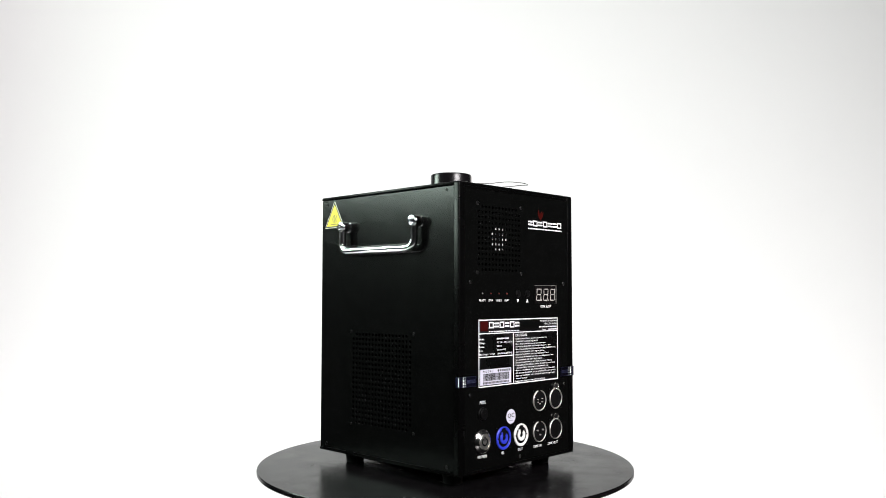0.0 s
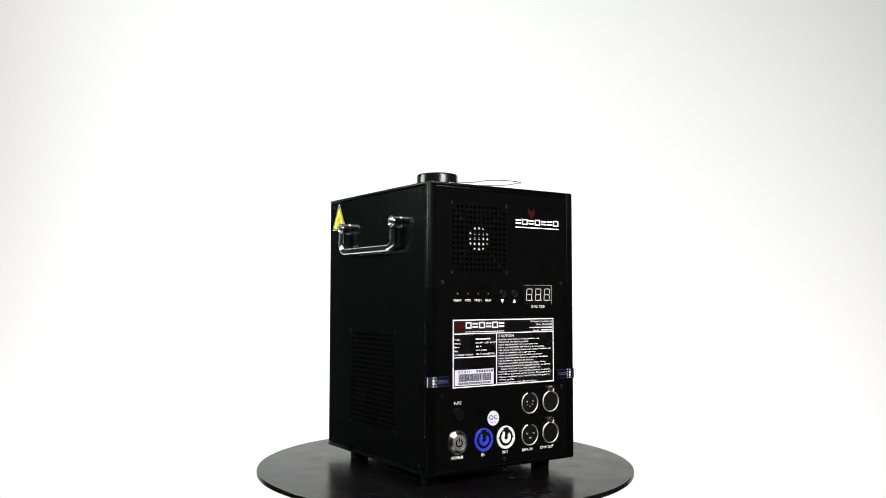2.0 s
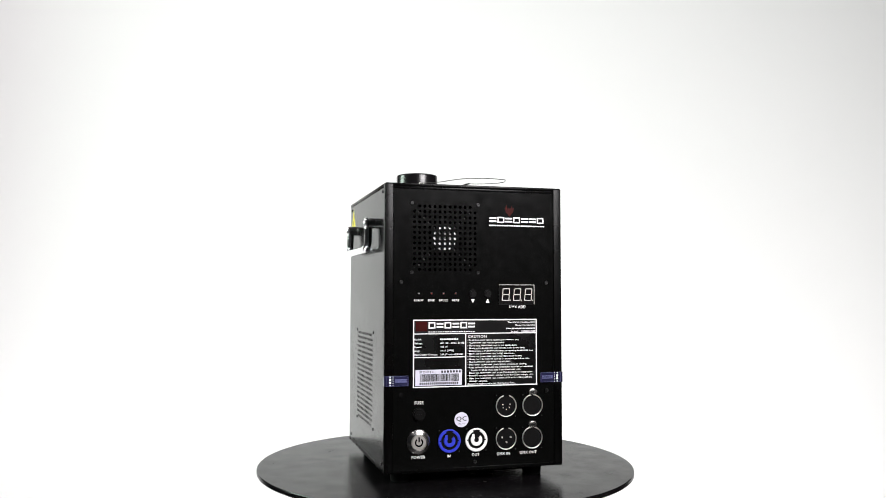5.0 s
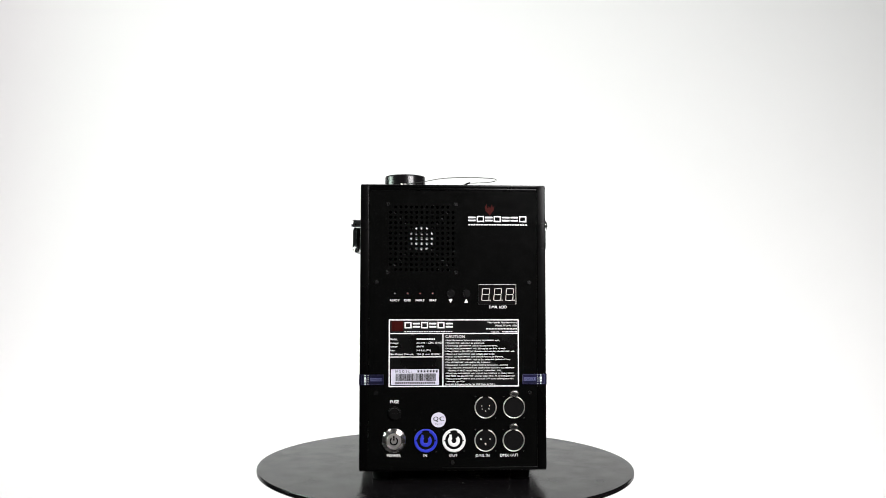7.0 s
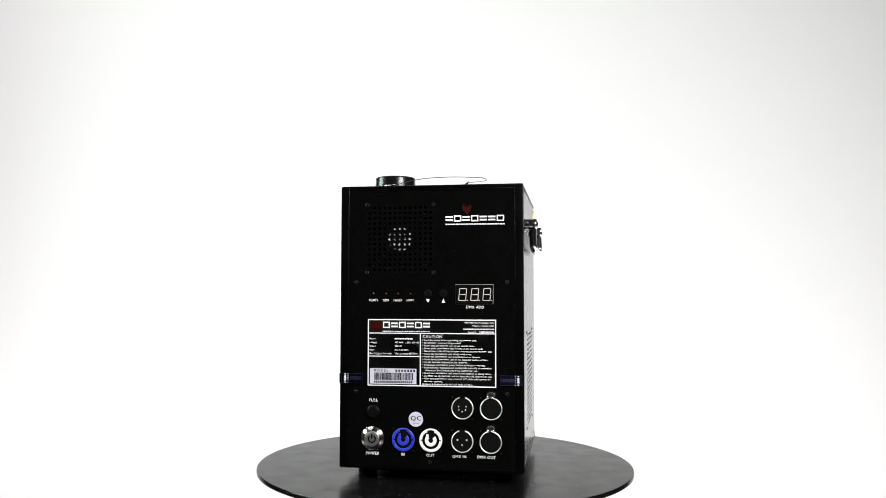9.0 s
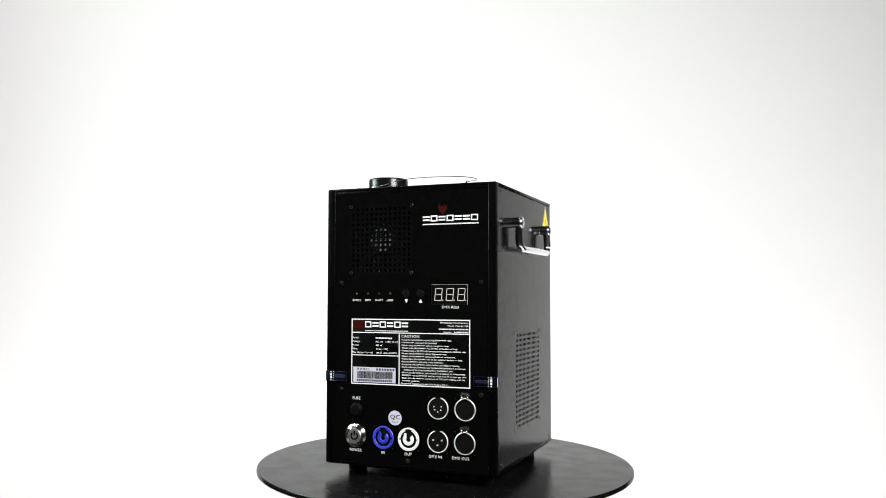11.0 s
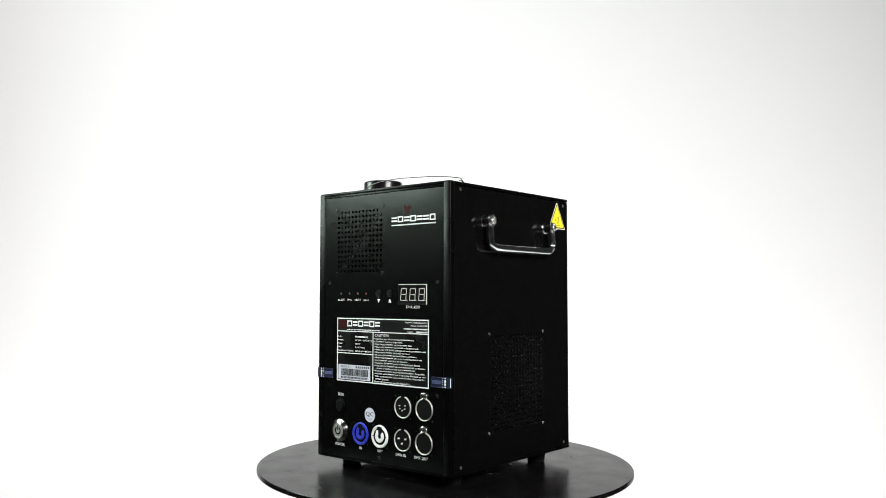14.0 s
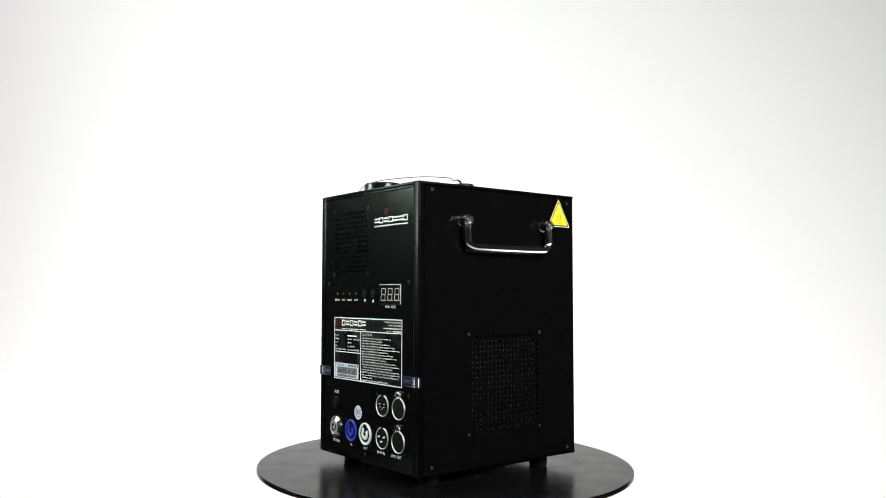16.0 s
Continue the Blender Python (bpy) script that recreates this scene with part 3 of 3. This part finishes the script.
def build_seals():
    for s in (-1, 1):
        u0, u1 = sorted((s * 75.4, s * 100.0))
        z0, z1 = 105.0, 116.4
        m = front(0, 0, FY - 1.25)
        sheet = slab(bmesh.new(), m, *sorted((s * 75.4, s * 101.9)), z0, z1, 0.25)
        wrap = side(s, 0, 0, 101.65)
        slab(sheet, wrap, *sorted((s * -117.1, s * -112.0)), z0, z1, 0.25)
        seal = part("hologram_seal", sheet, HOLO, machine, "iridescent holographic seal sticker folded round the panel edge")
        bm = frame_bars(bmesh.new(), m, u0 + 0.5, u1 - 0.5, z0 + 0.5, z1 - 0.5, 0.15, 0.06, 0.25)
        for k in range(6):
            c = (-90.0 + 2.2 * k) if s < 0 else (77.4 + 2.2 * k)
            frame_bars(bm, m, c, c + 1.8, 109.2, 112.6, 0.5, 0.06, 0.25)
        part("seal_print", bm, FOIL, seal)
        bm = bmesh.new()
        for z, h, w in ((106.2, 0.6, 0.7), (109.1, 1.1, 1.1), (112.2, 1.3, 1.1), (115.2, 0.6, 0.7)):
            slab(bm, m, s * 95.4 - w, s * 95.4 + w, z - h, z + h, 0.08, 0.25)
        for z in (106.0, 108.6, 110.9, 113.0, 115.3):
            slab(bm, m, s * 92.2 - 0.45, s * 92.2 + 0.45, z - 0.35, z + 0.35, 0.08, 0.25)
        slab(bm, wrap, *sorted((s * -116.6, s * -115.5)), z0 + 1.0, z1 - 1.0, 0.08, 0.25)
        part("foil_dash", bm, BLOCKS, seal)


def build_connectors():
    # power switch
    m = front(-64.2, 45.6, FY)
    sw = part("power_button", lathe(bmesh.new(), m, [(12.9, 0), (12.9, 0.9), (12.4, 1.4), (9.4, 3.5), (8.7, 3.7), (8.5, 3.2), (8.4, 1.2)], 64), TURNED, machine, "round polished steel power button", smooth=True)
    part("cap", lathe(bmesh.new(), m, [(7.9, 1.0), (7.9, 3.3), (7.5, 3.7), (0, 3.7)], 40), BUTTON, sw, smooth=True)
    c = m @ Matrix.Translation((0, 0, 3.7 * MM))
    bm = lathe(bmesh.new(), c, [(3.1, 0), (3.1, 0.2), (4.6, 0.2), (4.6, 0)], 28, 125, 415)
    slab(bm, c, -0.75, 0.75, 0.6, 5.6, 0.22)
    part("power_symbol", bm, INSIDE, sw)
    caption("POWER", -64.2, 29.7, 3.9)
    # fuse
    m = front(-63.7, 74.4, FY)
    fu = part("fuse_holder", lathe(bmesh.new(), m, [(7.4, 0), (7.4, 0.9), (6.9, 1.3), (6.2, 1.3)], 32), DULL, machine, "round black fuse holder", smooth=True)
    part("cap", slab(lathe(bmesh.new(), m, [(6.0, 0), (6.0, 2.6), (5.5, 3.1), (0, 3.1)], 32), m, -4.2, 4.2, -0.6, 0.6, 0.25, 3.0), DULL, fu, smooth=True)
    caption("FUSE", -63.6, 87.1, 4.1)
    # inspection sticker
    m = front(-16.1, 67.3, FY)
    qc = part("inspection_sticker", lathe(bmesh.new(), m, [(8.0, 0), (8.0, 0.15), (0, 0.15)], 40), STICKER, machine, "round white inspection sticker reading QC")
    m2 = front(-16.1, 67.3, FY - 0.15)
    bm = write(bmesh.new(), m2, "QC", 0, -1.2, 5.0, 1.1, "centre", 0.2, 0.06)
    write(bm, m2, "Passed", 0, -5.0, 1.5, 1.1, "centre", 0.05, 0.06)
    part("sticker_print", bm, DARKINK, qc)
    # mains inlet and outlet
    for x, mat, text, label in ((-29.9, BLUE, "IN", "round blue locking mains inlet"), (0.5, WHITE, "OUT", "round white locking mains outlet")):
        z = 45.2
        m = front(x, z, FY)
        plate = box(bmesh.new(), x - 13, x + 13, FY - 0.45, FY, z - 13.2, z + 13.2)
        s = part("mains_socket", plate, BLACK, machine, label)
        bm = lathe(bmesh.new(), m, [(11.0, 0.3), (11.0, 1.7), (11.3, 1.95), (12.0, 1.95), (12.6, 1.4), (12.6, 0.3)], 56)
        for a0, a1 in ((112, 176), (184, 356), (364, 428)):
            lathe(bm, m, [(9.4, 0.5), (9.4, 1.4), (9.8, 1.85), (11.1, 1.85), (11.1, 0.5)], 24, a0, a1)
        part("collar", bm, mat, s, smooth=True)
        part("well", lathe(bmesh.new(), m, [(11.0, 0.95), (0, 0.95)], 40), INSIDE, s)
        bm = lathe(bmesh.new(), m, [(2.7, 0.9), (2.7, 1.9), (3.1, 2.3), (6.0, 2.3), (6.5, 1.8), (6.5, 0.9)], 36, 128, 405)
        part("core", bm, mat, s, smooth=True)
        part("key_tab", slab(bmesh.new(), m, -4.9, -2.4, 3.2, 6.4, 1.3, 0.9), mat, s)
        for u, v in ((-11.0, 11.6), (11.0, -11.6)):
            part("rivet", lathe(bmesh.new(), front(x + u, z + v, FY - 0.45), [(0.8, 0), (0.7, 0.35), (0, 0.5)], 12), DARKSTEEL, s, smooth=True)
        caption(text, x - 0.6, 29.3, 3.8)
    # signal sockets
    for x, z, pins, latch in ((35.0, 80.5, 5, 0), (66.0, 80.3, 0, 1), (34.8, 45.0, 3, 0), (65.5, 44.8, 0, 1)):
        m = front(x, z, FY)
        plate = box(bmesh.new(), x - 13, x + 13, FY - 0.45, FY, z - 13.2, z + 13.2)
        s = part("signal_socket", plate, BLACK, machine, "round signal socket with a bright nickel ring")
        if latch:
            ring = lathe(bmesh.new(), m, [(10.9, 0.4), (10.95, 1.2), (11.15, 1.7), (11.5, 1.9), (11.9, 1.6), (12.05, 0.4)], 44)
            part("insert", lathe(bmesh.new(), m, [(10.7, 0.6), (10.2, 1.2), (0, 1.2)], 36), INSIDE, s, smooth=True)
            for u, v in ((-4.2, 2.0), (4.2, 2.0), (0, -4.0)):
                part("contact", lathe(bmesh.new(), front(x + u, z + v, FY - 1.2), [(1.9, 0.02), (1.4, 0.05), (1.3, -0.6), (0, -0.6)], 14), INSIDE, s)
            tab = lathe(bmesh.new(), m @ Matrix.Translation((0, 14.6 * MM, 0)) @ Matrix.Diagonal((1, 0.72, 1, 1)), [(5.2, 0.3), (5.2, 2.0), (4.8, 2.7), (3.9, 2.9), (3.3, 2.5), (0, 2.7)], 32)
            tab = part("release_tab", tab, TAB, s, "bright metal release tab", smooth=True)
            face = front(x, z + 14.6, FY - 2.72)
            part("press_mark", dashes(bmesh.new(), face, -2.6, 2.9, -0.8, 0.9, 4), DARKSTEEL, tab)
        else:
            ring = lathe(bmesh.new(), m, [(10.9, 0.4), (10.95, 1.2), (11.15, 1.7), (11.5, 1.9), (11.9, 1.6), (12.05, 0.4)], 44, 106, 434)
            part("well", lathe(bmesh.new(), m, [(10.9, 0.9), (0, 0.9)], 32), INSIDE, s)
            spots = [(-5.0, 1.6), (5.0, 1.6), (0, -3.6)] if pins == 3 else [(-4.3, 1.6), (4.1, 1.8), (-3.7, -1.8), (3.5, -1.7), (-0.1, -3.8)]
            for u, v in spots:
                part("pin", lathe(bmesh.new(), front(x + u, z + v, FY), [(0.95, 0.9), (0.95, 2.6), (0.6, 3.1), (0, 3.1)] if pins == 3 else [(0.55, 0.9), (0.55, 2.4), (0, 2.7)], 12), NICKEL, s, smooth=True)
        part("ring", ring, NICKEL, s, smooth=True)
        for u, v in ((-11.0, 11.6), (11.0, -11.6)):
            part("rivet", lathe(bmesh.new(), front(x + u, z + v, FY - 0.45), [(0.8, 0), (0.7, 0.35), (0, 0.5)], 12), DARKSTEEL, s, smooth=True)
    caption("DMX IN", 31.7, 28.8, 3.8)
    caption("DMX OUT", 60.8, 29.0, 3.8)


build_housing()
build_screws()
build_fan()
for sign in (-1, 1):
    build_handle(sign)
    build_warning(sign)
build_top()
build_controls()
build_marks()
build_label()
build_seals()
build_connectors()


# ---- what moves: the disc, on a slightly leaning spindle, turns with a little play and carries the machine ----


def turn(t):
    s = (t - 8.0) / 8.0
    return -2.827 - 49.247 * s - 0.195 * s * s + 0.270 * s ** 3


def motions():
    times = [0.5 * k for k in range(33)]
    walk(disc, [(t, pose(0.0009, 0, 0.9, 0.32, 0.33 - 0.42 * math.sin(radians(turn(t))), 0) @ pose(0, 0, 0, 0, 0, turn(t))) for t in times])
    walk(machine, [(t, pose(0, 0, 0, 0, 0, turn(t)) @ pose(0.00285, 0, 0)) for t in times])


motions()
